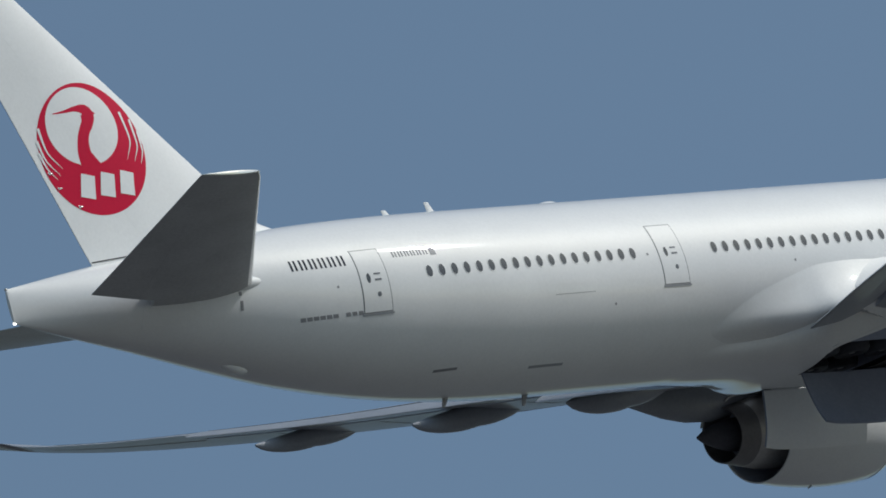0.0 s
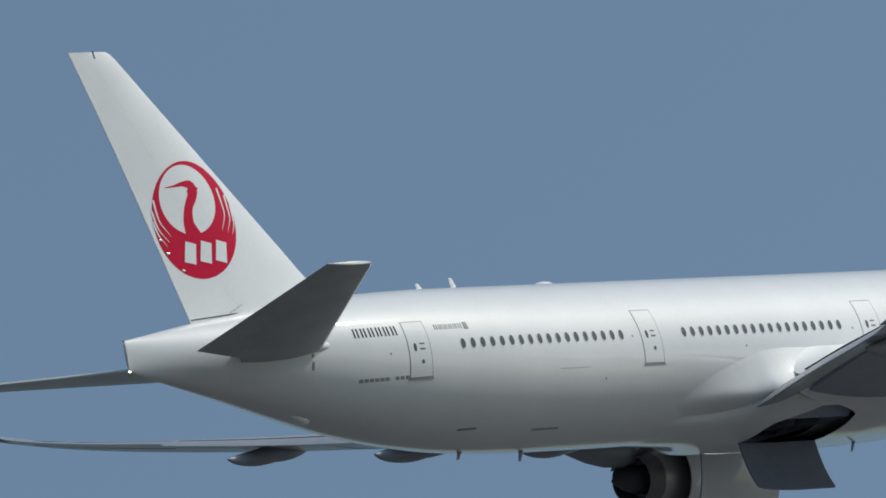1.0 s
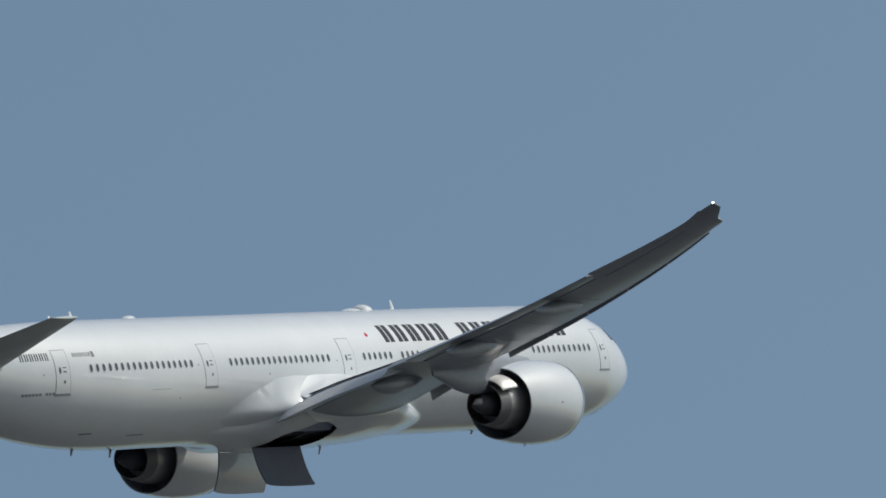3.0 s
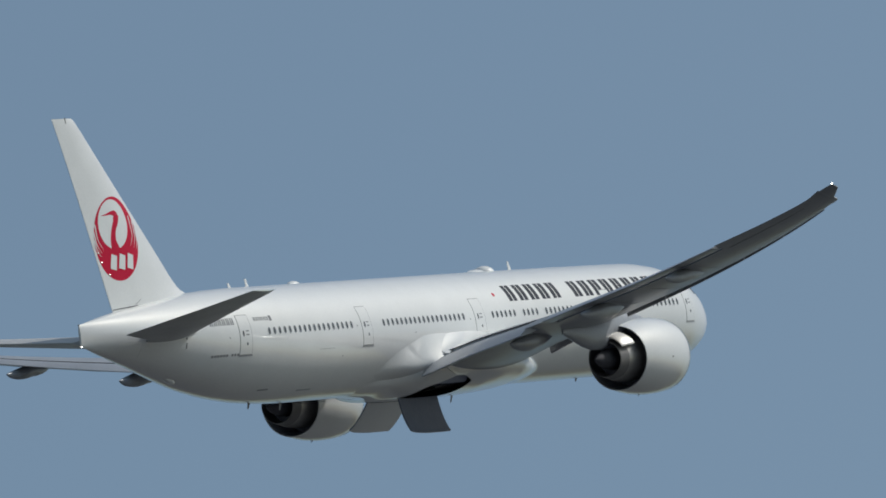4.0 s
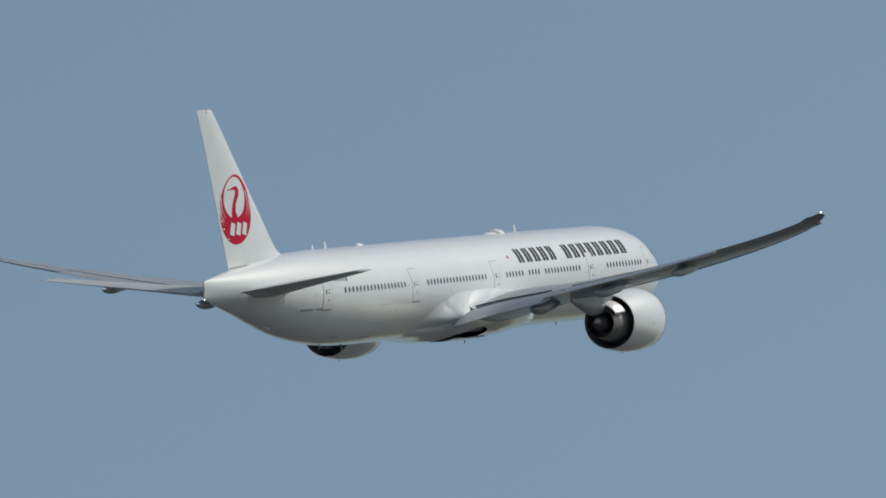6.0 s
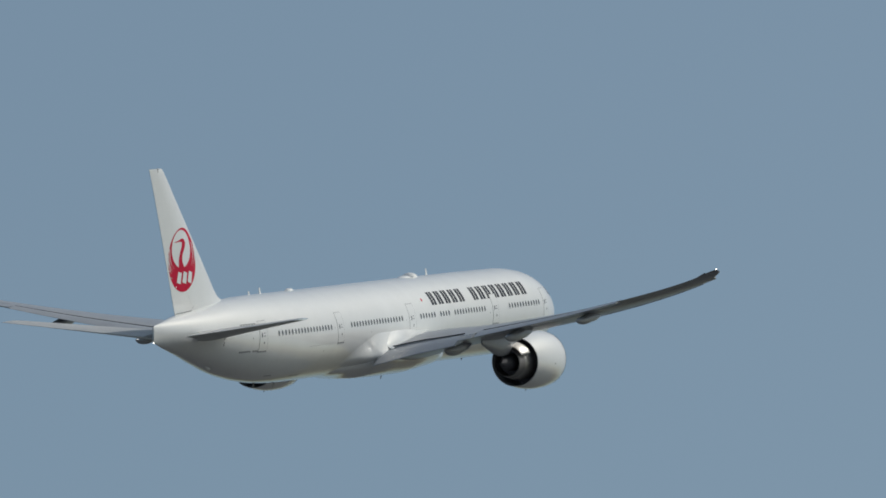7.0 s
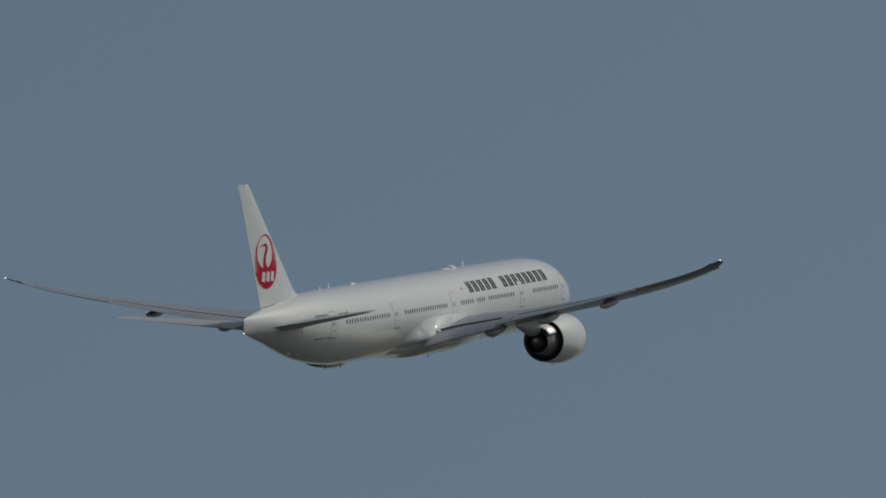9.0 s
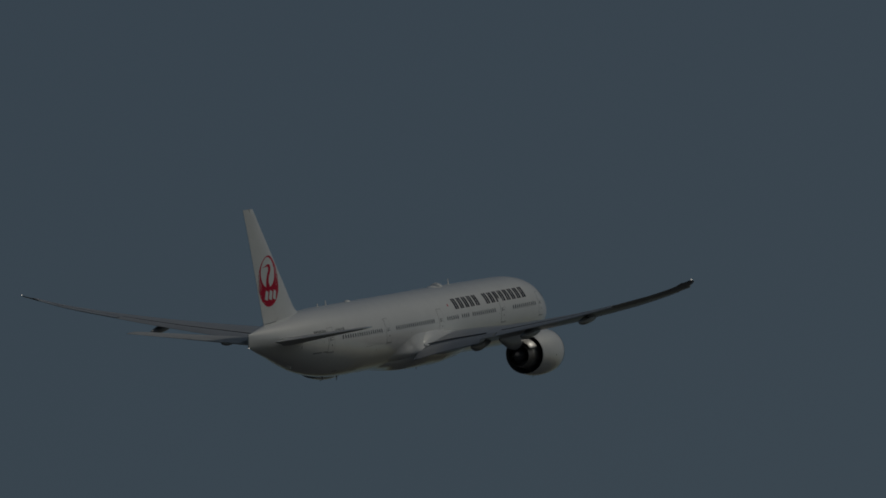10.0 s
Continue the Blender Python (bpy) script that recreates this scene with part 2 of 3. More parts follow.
# the six stowed wheels of each main gear, lying flat in the bay
def tyre(cx, cy, cz, profile, n=28):
    return grid([[(cx + r * math.cos(2 * math.pi * j / n), cy + r * math.sin(2 * math.pi * j / n), cz + h) for j in range(n)] for r, h in profile], closed=True)


for sign in (-1, 1):
    for q in (35.75, 37.2, 38.65):
        for y, z in ((1.0, -2.5), (2.3, -2.2)):
            w = part("main_wheel", tyre(35 - q, sign * y, z, ((0.25, -0.12), (0.3, -0.2), (0.45, -0.25), (0.58, -0.22), (0.65, -0.1), (0.65, 0.1), (0.58, 0.22), (0.4, 0.25), (0.25, 0.12))), TYRE, plane, "black tyre stowed in the wheel bay")
            part("hub", tyre(35 - q, sign * y, z, ((0.27, -0.14), (0.24, -0.1), (0.14, -0.08), (0.1, -0.2), (0.01, -0.21)), 16), SEAL, w, "grey wheel hub")

# smooth rims along the slanting edges of the outer bay openings
edge_run = [(BAY1 + 0.03, 309), (BAY1 - 0.02, 313), (BAY1 - 0.16, 316.5), (BAY1 - 0.4, 319.5)] + [(BAY1 - 0.2 - 2.2 * k, 318 + 21 * k) for k in np.linspace(0.18, 1, 11)] + [(36.9, 339.0)] + [(BAY0 - 0.2 + 1.6 * k * k, 318 + 21 * k) for k in np.linspace(1, 0.36, 9)]
for both in (lambda g: g, flip):
    rim = []
    for o in (0.008, -0.03):
        rows = []
        for q, d in edge_run:
            v = Vector((37.1 - q, (321 - d) * 0.06))
            v = v.normalized() * 0.09
            rows.append([fair(q + v.x * f, math.radians(d + v.y * f / 0.06), o) for f in (-2.2, -0.3, 1.0)])
        rim.append(rows)
    part("bay_rim", both(slab(*rim)), WHITE, fairing, "white rim of the outer bay opening")

# ---- wings ----
FOIL = curve([(0, 0), (0.0125, 0.24), (0.05, 0.44), (0.15, 0.76), (0.3, 0.97), (0.4, 1.0), (0.55, 0.9), (0.75, 0.55), (0.9, 0.23), (1.0, 0.02)])
LE = curve([(0, 24.7), (3.1, 26.7), (16, 34.95), (29.2, 43.55), (30.0, 44.06), (30.1, 44.65), (30.5, 45.3), (31.0, 46.05)])
TE = curve([(0, 41.3), (3.1, 41.3), (7, 41.35), (10.3, 41.6), (14, 42.4), (18, 43.4), (23, 44.8), (27.5, 45.9), (29.2, 46.25), (31.0, 46.75)])
LIFT = curve([(0, -1.75), (3.1, -1.4), (6, -0.88), (9, -0.45), (14, 0.35), (18, 1.03), (23, 2.04), (27, 2.98), (29.2, 3.62), (31.0, 4.33)])
THICK = curve([(0, 0.135), (3.1, 0.13), (10.5, 0.105), (29.2, 0.09), (31.0, 0.07)])
TWIST = curve([(0, 2.5), (3.1, 2.0), (10.5, 0.5), (18, -1.4), (23, -3.5), (29.2, -7.0), (30.0, -11), (31.0, -15)])


def wing_point(y, u, side_up):
    """A point of the starboard wing: spanwise y, chord part u, upper or lower side."""
    a, b = LE(y), TE(y)
    ch = b - a
    s = a + u * ch
    t = FOIL(u) * THICK(y) / 2 * ch
    z = LIFT(y) + (0.45 - u) * ch * math.tan(math.radians(TWIST(y)))
    z += t * 1.05 if side_up else -t * 0.95
    return s, z


def loft(ys, u0, u1, n=18):
    rows = []
    for y in ys:
        us = [u0(y) + (u1(y) - u0(y)) * (0.5 - 0.5 * math.cos(math.pi * k / n)) for k in range(n + 1)]
        ring = []
        for u in us:
            s, z = wing_point(y, u, True)
            ring.append((35 - s, -y, z))
        for u in reversed(us):
            s, z = wing_point(y, u, False)
            ring.append((35 - s, -y, z))
        rows.append(ring)
    return grid(rows, closed=True, cap=True)


def spar(y):
    """Where the fixed wing ends, as a part of the chord."""
    if y < 9.6:
        return 0.80
    if y < 10.9:
        return 0.9
    if y < 22.9:
        return 0.79
    return 1.0


YS = sorted(set([round(v, 2) for v in np.linspace(1.5, 29.2, 57)] + [9.59, 9.61, 10.89, 10.91, 22.89, 22.91, 29.9, 30.0, 30.03, 30.06, 30.1, 30.2] + [round(v, 2) for v in np.linspace(29.2, 31.0, 9)]))
wing_geo = loft(YS, lambda y: 0.0, spar)


def flap(y0, y1, drop, aft, u0, fat=1.0):
    """A trailing flap run out aft and turned down."""
    rows = []
    for y in np.linspace(y0, y1, 12):
        ch = TE(y) - LE(y)
        s0, zt = wing_point(y, u0, True)
        _, zb = wing_point(y, u0, False)
        zc, ln = (zt + zb) / 2 + 0.0, (1 - u0) * ch * 1.12
        th = 0.11 * ln
        ring = []
        a = math.radians(drop - TWIST(y) * -1)
        for u, sg in [(k / 12, 1) for k in range(13)] + [(k / 12, -1) for k in range(12, -1, -1)]:
            uu = 0.5 - 0.5 * math.cos(math.pi * u)
            dx, dz = uu * ln, sg * (FOIL(min(1, 0.14 + uu * 0.83)) if 0 < uu < 1 else 0.2 * (1 - uu)) * th * (fat if sg > 0 else 0.7)
            ring.append((35 - (s0 + aft * ch + dx * math.cos(a) + dz * math.sin(a)), -y, zc + 0.02 - dx * math.sin(a) + dz * math.cos(a)))
        rows.append(ring)
    return grid(rows, closed=True, cap=True)


def slat(y0, y1, edge=False):
    """A leading edge slat run out forward and down: a hollow-backed crescent."""
    rows = []
    for y in np.linspace(y0, y1, 6):
        ch = TE(y) - LE(y)
        c = 0.42 + 0.055 * ch
        s0, z0 = wing_point(y, 0.06, True)
        sn, zn = LE(y) - 0.14 - 0.022 * ch, wing_point(y, 0.12, False)[1] + 0.02
        up = [(0.0, 0.0), (-0.03, 0.25), (0.02, 0.55), (0.2, 0.82), (0.5, 0.97), (1.0, 1.0)]
        back = [(0.92, 0.93), (0.55, 0.82), (0.3, 0.6), (0.2, 0.3), (0.16, 0.04), (0.08, -0.05)]
        pts = up[:4] if edge else up + back
        ring = [(35 - (sn + (s0 - sn) * u), -y, zn + (z0 + 0.03 - zn) * v) for u, v in pts]
        if edge:
            ring = [(x + 0.008, yy, z + 0.004) for x, yy, z in ring] + [(x - 0.03, yy, z) for x, yy, z in reversed(ring)]
        rows.append(ring)
    return grid(rows, closed=True, cap=True)


def plate(y0, y1, u0, u1, top):
    """A thin panel lying on the wing's upper or lower side."""
    sheets = []
    for o in (0.012, -0.02):
        rows = []
        for y in np.linspace(y0, y1, 5):
            row = []
            for k in range(5):
                s, z = wing_point(y, u0 + (u1 - u0) * k / 4, top)
                row.append((35 - s, -y, z + (o if top else -o)))
            rows.append(row)
        sheets.append(rows)
    return slab(*sheets)


def cove(y0, y1):
    """The dark rear face of the fixed wing, behind which the flap runs out."""
    rows = []
    for y in np.linspace(y0, y1, 24):
        s, zt = wing_point(y, spar(y), True)
        _, zb = wing_point(y, spar(y), False)
        rows.append([(35 - s - 0.012, -y, zt + 0.012), (35 - s - 0.03, -y, (zt + zb) / 2), (35 - s - 0.012, -y, zb - 0.004)])
    return grid(rows)


def trailing_strip(y0, y1):
    """A thin upright strip along the spoilers' rear edge, standing in for the shaded gap."""
    rows = []
    for y in np.linspace(y0, y1, 16):
        s, z = wing_point(y, spar(y), True)
        rows.append([(35 - s - 0.015, -y, z - 0.03), (35 - s - 0.015, -y, z + 0.035), (35 - s - 0.06, -y, z + 0.03), (35 - s - 0.06, -y, z - 0.035)])
    return grid(rows, closed=True, cap=True)


def canoe(y, s0, s1, drop, w, h):
    """A flap track fairing under the wing."""
    rows = []
    for k in range(21):
        u = k / 20
        r = max(0.02, (math.sin(math.pi * min(1, u * 0.98 + 0.01)) ** 0.6))
        s = s0 + (s1 - s0) * u
        yy = min(max(y, 3.2), 31)
        ch = TE(yy) - LE(yy)
        base = LIFT(yy) + (0.45 - min(1.2, (s - LE(yy)) / ch)) * ch * math.tan(math.radians(TWIST(yy))) - 0.1 - drop * max(0, u - 0.45)
        rows.append([(35 - s, -y + w * r * math.cos(v), base - h * r * 0.55 + h * r * math.sin(v) * (1.0 if math.sin(v) < 0 else 0.7)) for v in [2 * math.pi * j / 20 for j in range(20)]])
    return grid(rows, closed=True, cap=True)


def wing_top(y, s):
    """Height of the wing's upper side."""
    u = (s - LE(y)) / (TE(y) - LE(y))
    if u <= spar(y):
        return wing_point(y, max(u, 0.0), True)[1]
    z = wing_point(y, spar(y), True)[1]
    return z - (u - spar(y)) * (TE(y) - LE(y)) * 0.24


def fillet():
    """The white fairing that fills the corner between body and upper wing."""
    wide = curve([(28.5, 3.2), (31, 3.9), (35, 4.4), (38.5, 4.1), (40.0, 3.7), (41.2, 3.3)])
    high = curve([(28.5, -0.9), (31, -0.3), (35, 0.0), (38.5, 0.02), (40.0, -0.04), (41.2, -0.25)])
    rows = []
    for s in np.linspace(28.5, 38.9, 40):
        y2, z0 = wide(s), high(s)
        p0 = Vector((-side(s, z0)[1] - 0.04, z0))
        p2 = Vector((y2, wing_top(y2, min(s, 40.0)) + 0.015))
        p1 = Vector((3.3 + (y2 - 3.3) * 0.25, wing_top(3.5, s) + 0.05))
        sink = 0.12 * max(0, (s - 36.4) / 2.5) ** 2
        rows.append([(35 - s, -q.x + sink, q.y - sink) for q in [(1 - v) ** 2 * p0 + 2 * v * (1 - v) * p1 + v * v * p2 for v in [i / 14 for i in range(15)]]])
    return rows


def root_tail():
    """The wing root's shoulder, dying out aft along the body."""
    proud = curve([(36.8, 1.28), (38.5, 1.32), (39.9, 1.16), (41.0, 0.86), (42.0, 0.62), (43.0, 0.38), (44.0, 0.16), (44.6, 0.05), (45.2, -0.03)])
    high = curve([(36.8, -0.06), (38.5, 0.0), (39.9, -0.03), (41.0, -0.2), (42.0, -0.46), (43.3, -0.8), (44.4, -1.3), (45.2, -1.75)])
    ridge = curve([(36.8, -1.4), (38.5, -1.52), (39.9, -1.74), (41.0, -1.86), (42.5, -1.84), (44.0, -1.86), (45.2, -1.98)])
    foot = curve([(36.8, -1.6), (39.0, -1.9), (40.3, -2.55), (42.0, -2.6), (45.2, -2.2)])
    rows = []
    for s in np.linspace(36.8, 45.2, 60):
        p0, r, p3 = (Vector((-side(s, z)[1] + o, z)) for z, o in ((high(s), -0.015), (ridge(s), proud(s)), (foot(s), -0.03)))
        if s < 40.2:
            p3 = p3.lerp(r + Vector((-0.04, -0.2)), min(1, (40.2 - s) / 0.6))
        c1, c2 = p0.lerp(r, 0.5) + Vector((-0.17, -0.15)) * max(0, proud(s)), r.lerp(p3, 0.45) + Vector((0.1, -0.06)) * max(0, proud(s))
        line = [(1 - v) ** 2 * p0 + 2 * v * (1 - v) * c1 + v * v * r for v in [i / 14 for i in range(15)]] + [(1 - v) ** 2 * r + 2 * v * (1 - v) * c2 + v * v * p3 for v in [i / 12 for i in range(1, 13)]]
        for _ in range(14):
            line = [line[0]] + [(a + 2 * b + c) / 4 for a, b, c in zip(line, line[1:], line[2:])] + [line[-1]]
        rows.append([(35 - s, -q.x, q.y) for q in line])
    return rows


# ---- engines ----
EY, EZ = 9.98, -2.54
COWL = [(26.25, 1.63), (25.95, 1.64), (25.78, 1.70), (25.70, 1.78), (25.74, 1.86), (25.90, 1.93), (26.30, 2.0), (27.10, 2.06), (28.10, 2.07), (29.10, 2.02), (30.00, 1.92), (30.60, 1.82), (31.00, 1.745), (31.00, 1.70), (30.60, 1.74), (29.50, 1.78), (28.00, 1.7), (27.00, 1.63), (26.25, 1.63)]
CORE = [(28.70, 1.22), (30.00, 1.30), (31.00, 1.24), (31.80, 1.10), (32.60, 0.96), (32.60, 0.92), (32.10, 0.93), (31.30, 0.93)]
PLUG = [(31.30, 0.60), (32.20, 0.57), (32.90, 0.42), (33.50, 0.21), (33.80, 0.06), (33.85, 0.0)]


def engine(sign):
    y = sign * EY
    c = (0, y, EZ)
    e = part("engine", turned(COWL, 96, c), WHITE, plane, "large white engine nacelle")
    part("inlet_lip", turned([(26.10, 1.635), (25.95, 1.637), (25.77, 1.695), (25.69, 1.78), (25.73, 1.868), (25.90, 1.94), (26.05, 1.972)], 96, c), METAL, e, "polished metal inlet lip")
    part("bypass_duct", turned([(30.95, 1.715), (29.50, 1.76), (28.50, 1.7), (28.50, 1.15)], 64, c), DARK, e, "dark bypass duct lining")
    part("core_cowl", turned(CORE[:4], 64, c), TITAN, e, "bare metal core cowl")
    part("core_nozzle", turned(CORE[3:], 64, c), NOZZLE, e, "dull bare metal core nozzle")
    part("exhaust_plug", turned(PLUG, 48, c), HOT, e, "heat-stained exhaust plug")
    band = [[(35 - s, y + sign * r * math.cos(a), EZ + r * math.sin(a)) for a in [math.radians(v) for v in range(30, 113, 4)]] for s, r in ((31.3, 1.44), (31.8, 1.40), (32.25, 1.31), (32.45, 1.2))]
    part("heat_shield", slab(band, [[(x, yy, z - 0.06) for x, yy, z in r] for r in band]), SHIELD, e, "bright metal heat shield under the pylon")
    part("core_outlet", turned([(31.40, 0.95), (31.40, 0.4)], 48, c), DARK, e)
    part("fan_spinner", turned([(27.40, 1.62), (27.40, 0.6), (27.10, 0.45), (26.70, 0.2), (26.55, 0.0)], 48, c), DARK, e)
    vent = [[(35 - s, y + sign * 2.062 * math.cos(a), EZ + 2.062 * math.sin(a)) for a in np.linspace(-0.14, -0.1, 4)] for s in np.linspace(28.3, 28.42, 4)]
    part("vent", slab(vent, [[(x, yy - sign * 0.03, z) for x, yy, z in r] for r in vent]), BLACK, e, "small dark vent")
    mast = [[(35 - s, y + w * math.cos(v), EZ - 2.0 - 0.11 * k + 0.03 * math.sin(v)) for v in [math.pi * j / 4 for j in range(8)]] for k, s, w in ((0, 28.9, 0.03), (0.6, 29.0, 0.025), (1, 29.12, 0.015))]
    part("drain_mast", grid(mast, closed=True, cap=True), SEAL, e, "tiny dark drain mast")
    rows = []
    for s, zt, zb, w in ((27.0, -0.55, -0.75, 0.05), (27.8, -0.3, -0.8, 0.2), (29.5, -0.1, -1.1, 0.28), (31, 0.0, -1.5, 0.32), (32, -0.1, -1.85, 0.36), (33, -0.2, -2.02, 0.4), (34.2, -0.3, -1.98, 0.38), (35.2, -0.4, -1.78, 0.32), (36.2, -0.5, -1.45, 0.22), (37.4, -0.7, -1.05, 0.05)):
        zm, hh = (zt + zb) / 2, (zt - zb) / 2
        rows.append([(35 - s, y + w * math.cos(v), zm + hh * math.sin(v)) for v in [2 * math.pi * j / 20 for j in range(20)]])
    part("pylon", grid(rows, closed=True, cap=True), GREY, plane, "grey engine pylon")
    return e


for sign in (-1, 1):
    m = (lambda g: g) if sign < 0 else flip
    wing = part("wing", m(wing_geo), GREY, plane, "grey swept wing with raked tip")
    rows = fillet()
    part("wing_root_fillet", m(slab(rows, [[(x, y + 0.02, z - 0.04) for x, y, z in r] for r in rows])), WHITE, plane, "white fillet between fuselage and wing")
    rows = root_tail()
    part("wing_root_tail", m(slab(rows, [[(x, y + 0.04, z) for x, y, z in r] for r in rows])), WHITE, plane, "white rounded shoulder behind the wing root")
    for y0, y1 in ((4.2, 6.1), (6.15, 8.0), (11.3, 13.2), (13.25, 15.2), (15.25, 17.2), (17.25, 19.2), (19.25, 21.0)):
        part("spoiler", m(plate(y0, y1, 0.66, 0.785, True)), LIGHT, wing, "flush light grey spoiler panel")
    part("aileron_seam", m(plate(23.2, 28.6, 0.735, 0.745, True)), SEAL, wing)
    part("aileron_seam", m(plate(23.2, 28.6, 0.735, 0.745, False)), SEAL, wing)
    for y in (14.6, 20.6, 12.1, 17.1):
        part("panel_seam", m(plate(y, y + 0.05, 0.15, 0.74, False)), SEAL, wing)
    for y0, y1 in ((4.2, 8.9), (11.2, 14.6), (14.65, 18.1), (18.15, 21.6), (21.65, 25.1), (25.15, 28.7)):
        sl = part("slat", m(slat(y0, y1)), GREY, wing, "lowered grey leading edge slat")
        part("slat_edge", m(slat(y0 + 0.02, y1 - 0.02, True)), METAL, sl, "bare metal slat edge")
    part("flap_cove", m(cove(3.3, 9.55)), DARK, wing, "dark gap ahead of the flap")
    part("flap_cove", m(cove(10.95, 22.85)), DARK, wing, "dark gap ahead of the flap")
    # the gap's shade behind the spoilers is put in as a black strip
    part("spoiler_gap_shade", m(trailing_strip(3.7, 9.5)), BLACK, wing, "black strip for the shaded gap behind the spoilers")
    part("spoiler_gap_shade", m(trailing_strip(11.0, 22.8)), BLACK, wing, "black strip for the shaded gap behind the spoilers")
    part("inboard_flap", m(flap(3.3, 9.5, 12.3, -0.014, 0.80, 0.95)), GREY, wing, "lowered grey inboard flap")
    part("flaperon", m(flap(9.7, 10.8, 10, -0.02, 0.9)), LIGHT, wing)
    part("outboard_flap", m(flap(11.0, 22.8, 5, -0.014, 0.79, 0.95)), GREY, wing, "lowered grey outboard flap")
    for y, s0, s1, w, h in ((8.6, 35.6, 41.0, 0.45, 0.6), (13.9, 37.4, 43.0, 0.36, 0.5), (19.8, 39.6, 44.6, 0.3, 0.42)):
        part("flap_track_fairing", m(canoe(y, s0, s1, 0.9, w, h)), GREY, wing, "grey flap track fairing")
    part("wingtip_light", m(turned([(46.6, 0.0), (46.63, 0.03), (46.7, 0.04), (46.77, 0.03), (46.82, 0.0)], 12, (0, -30.97, 4.45))), LAMP, wing, "bright white tail position light")
    engine(sign)

# ---- tail ----
FLE = curve([(2.4, 60.0), (3.1, 60.7), (3.4, 61.5), (4.0, 62.3), (5.0, 63.3), (6.5, 64.81), (8.0, 66.32), (9.5, 67.83), (11.0, 69.34), (12.2, 70.55), (12.5, 70.9), (12.55, 71.05)])
FTE = curve([(2.0, 69.03), (12.3, 73.03), (12.55, 73.15)])


def fin_half(s, z):
    a, b = FLE(z), FTE(z)
    u = min(max((s - a) / (b - a), 0), 1)
    return FOIL(u) * (0.043 if z < 12.4 else 0.035) * (b - a) + 0.008


def fin_piece(u0, u1):
    rows = []
    for z in list(np.linspace(2.0, 4.4, 13)) + list(np.linspace(4.8, 12.3, 20)) + [12.45, 12.55]:
        a, b = FLE(max(z, 2.4)), FTE(z)
        w0, w1 = u0(z), u1(z)
        us = [w0 + (w1 - w0) * (0.5 - 0.5 * math.cos(math.pi * k / 20)) for k in range(21)]
        ring = [(35 - (a + u * (b - a)), -fin_half(a + u * (b - a), max(z, 2.4)), z) for u in us]
        ring += [(x, -y, zz) for x, y, zz in reversed(ring)]
        rows.append(ring)
    return grid(rows, closed=True, cap=True)


hinge_u = lambda z: 0.70 - 0.12 * (z - 2.5) / 10
fin = part("fin", fin_piece(lambda z: 0.0, lambda z: hinge_u(z)), WHITE, plane, "tall white swept tail fin")
part("rudder", fin_piece(lambda z: hinge_u(z) + 0.0006, lambda z: 1.0), WHITE, fin, "white rudder")


def stab_geo(u0, u1, off=0.0, y0=1.62, y1=10.66):
    rows = []
    for y in np.linspace(y0, y1, 24):
        k = (y - 1.6) / 9.1
        a, b, zc = 64.2 + 7.38 * k, 71.1 + 3.0 * k, 1.05 + 1.28 * k
        if y > 10.4:
            a += (y - 10.4) * 0.25
        ch = b - a
        th = 1.0 - 0.25 * k - (0.0 if y < 10.2 else 0.45 * ((y - 10.2) / 0.55) ** 2)
        us = [u0 + (u1 - u0) * (0.5 - 0.5 * math.cos(math.pi * j / 16)) for j in range(17)]
        trim = 0.025 * (1 - max(k, 0)) * ch
        ring = [(35 - (a + u * ch), -y, zc + trim * (u - 0.5) + FOIL(u) * 0.047 * ch * th + 0.006 + off) for u in us]
        ring += [(35 - (a + u * ch), -y, zc + trim * (u - 0.5) - FOIL(u) * 0.052 * ch * th - 0.006 - off) for u in reversed(us)]
        rows.append(ring)
    return grid(rows, closed=True, cap=True)


for sign in (-1, 1):
    m = (lambda g: g) if sign < 0 else flip
    st = part("stabilizer", m(stab_geo(0, 0.72)), TAIL, plane, "grey horizontal stabilizer")
    part("stabilizer_root", m(stab_geo(0.02, 0.62, -0.01, 0.5, 1.64)), TAIL, st, "grey stabilizer root running into the body")
    part("elevator", m(stab_geo(0.721, 1.0)), TAIL, st, "grey elevator")
    ring = stab_geo(0, 1.0)[0][-34:]
    mid = sum((Vector(v) for v in ring), Vector()) / 34
    cap = [[tuple(mid + (Vector(v) - mid) * k + Vector((0, -d, 0))) for v in ring] for d, k in ((0.0, 1.01), (0.05, 0.99), (0.09, 0.9), (0.1, 0.02))]
    part("tip_cap", m(grid(cap, closed=True)), METAL, st, "bright metal stabilizer tip")
    edge = stab_geo(0.0, 0.035, 0.006)
    part("leading_edge", m(([(x + 0.006, y, z) for x, y, z in edge[0]], edge[1])), METAL, st, "bright bare metal leading edge")


# ---- cabin doors, windows and marks ----
def patch(s0, s1, z0, z1, off, depth=0.03, ns=6, nz=10, lean=0.0):
    """A curved plate lying on the starboard skin."""
    def sheet(o):
        return [[side(s0 + (s1 - s0) * i / ns - lean * (z0 + (z1 - z0) * j / nz - z0), z0 + (z1 - z0) * j / nz, o) for j in range(nz + 1)] for i in range(ns + 1)]
    return slab(sheet(off), sheet(off - depth))


def hoop(s0, s1, z0, z1, w, off, depth=0.02):
    """A thin frame of four strips on the starboard skin."""
    return join(patch(s0, s1, z0, z0 + w, off, depth, 6, 2), patch(s0, s1, z1 - w, z1, off, depth, 6, 2),
                patch(s0, s0 + w, z0 + w, z1 - w, off, depth, 2, 12), patch(s1 - w, s1, z0 + w, z1 - w, off, depth, 2, 12))


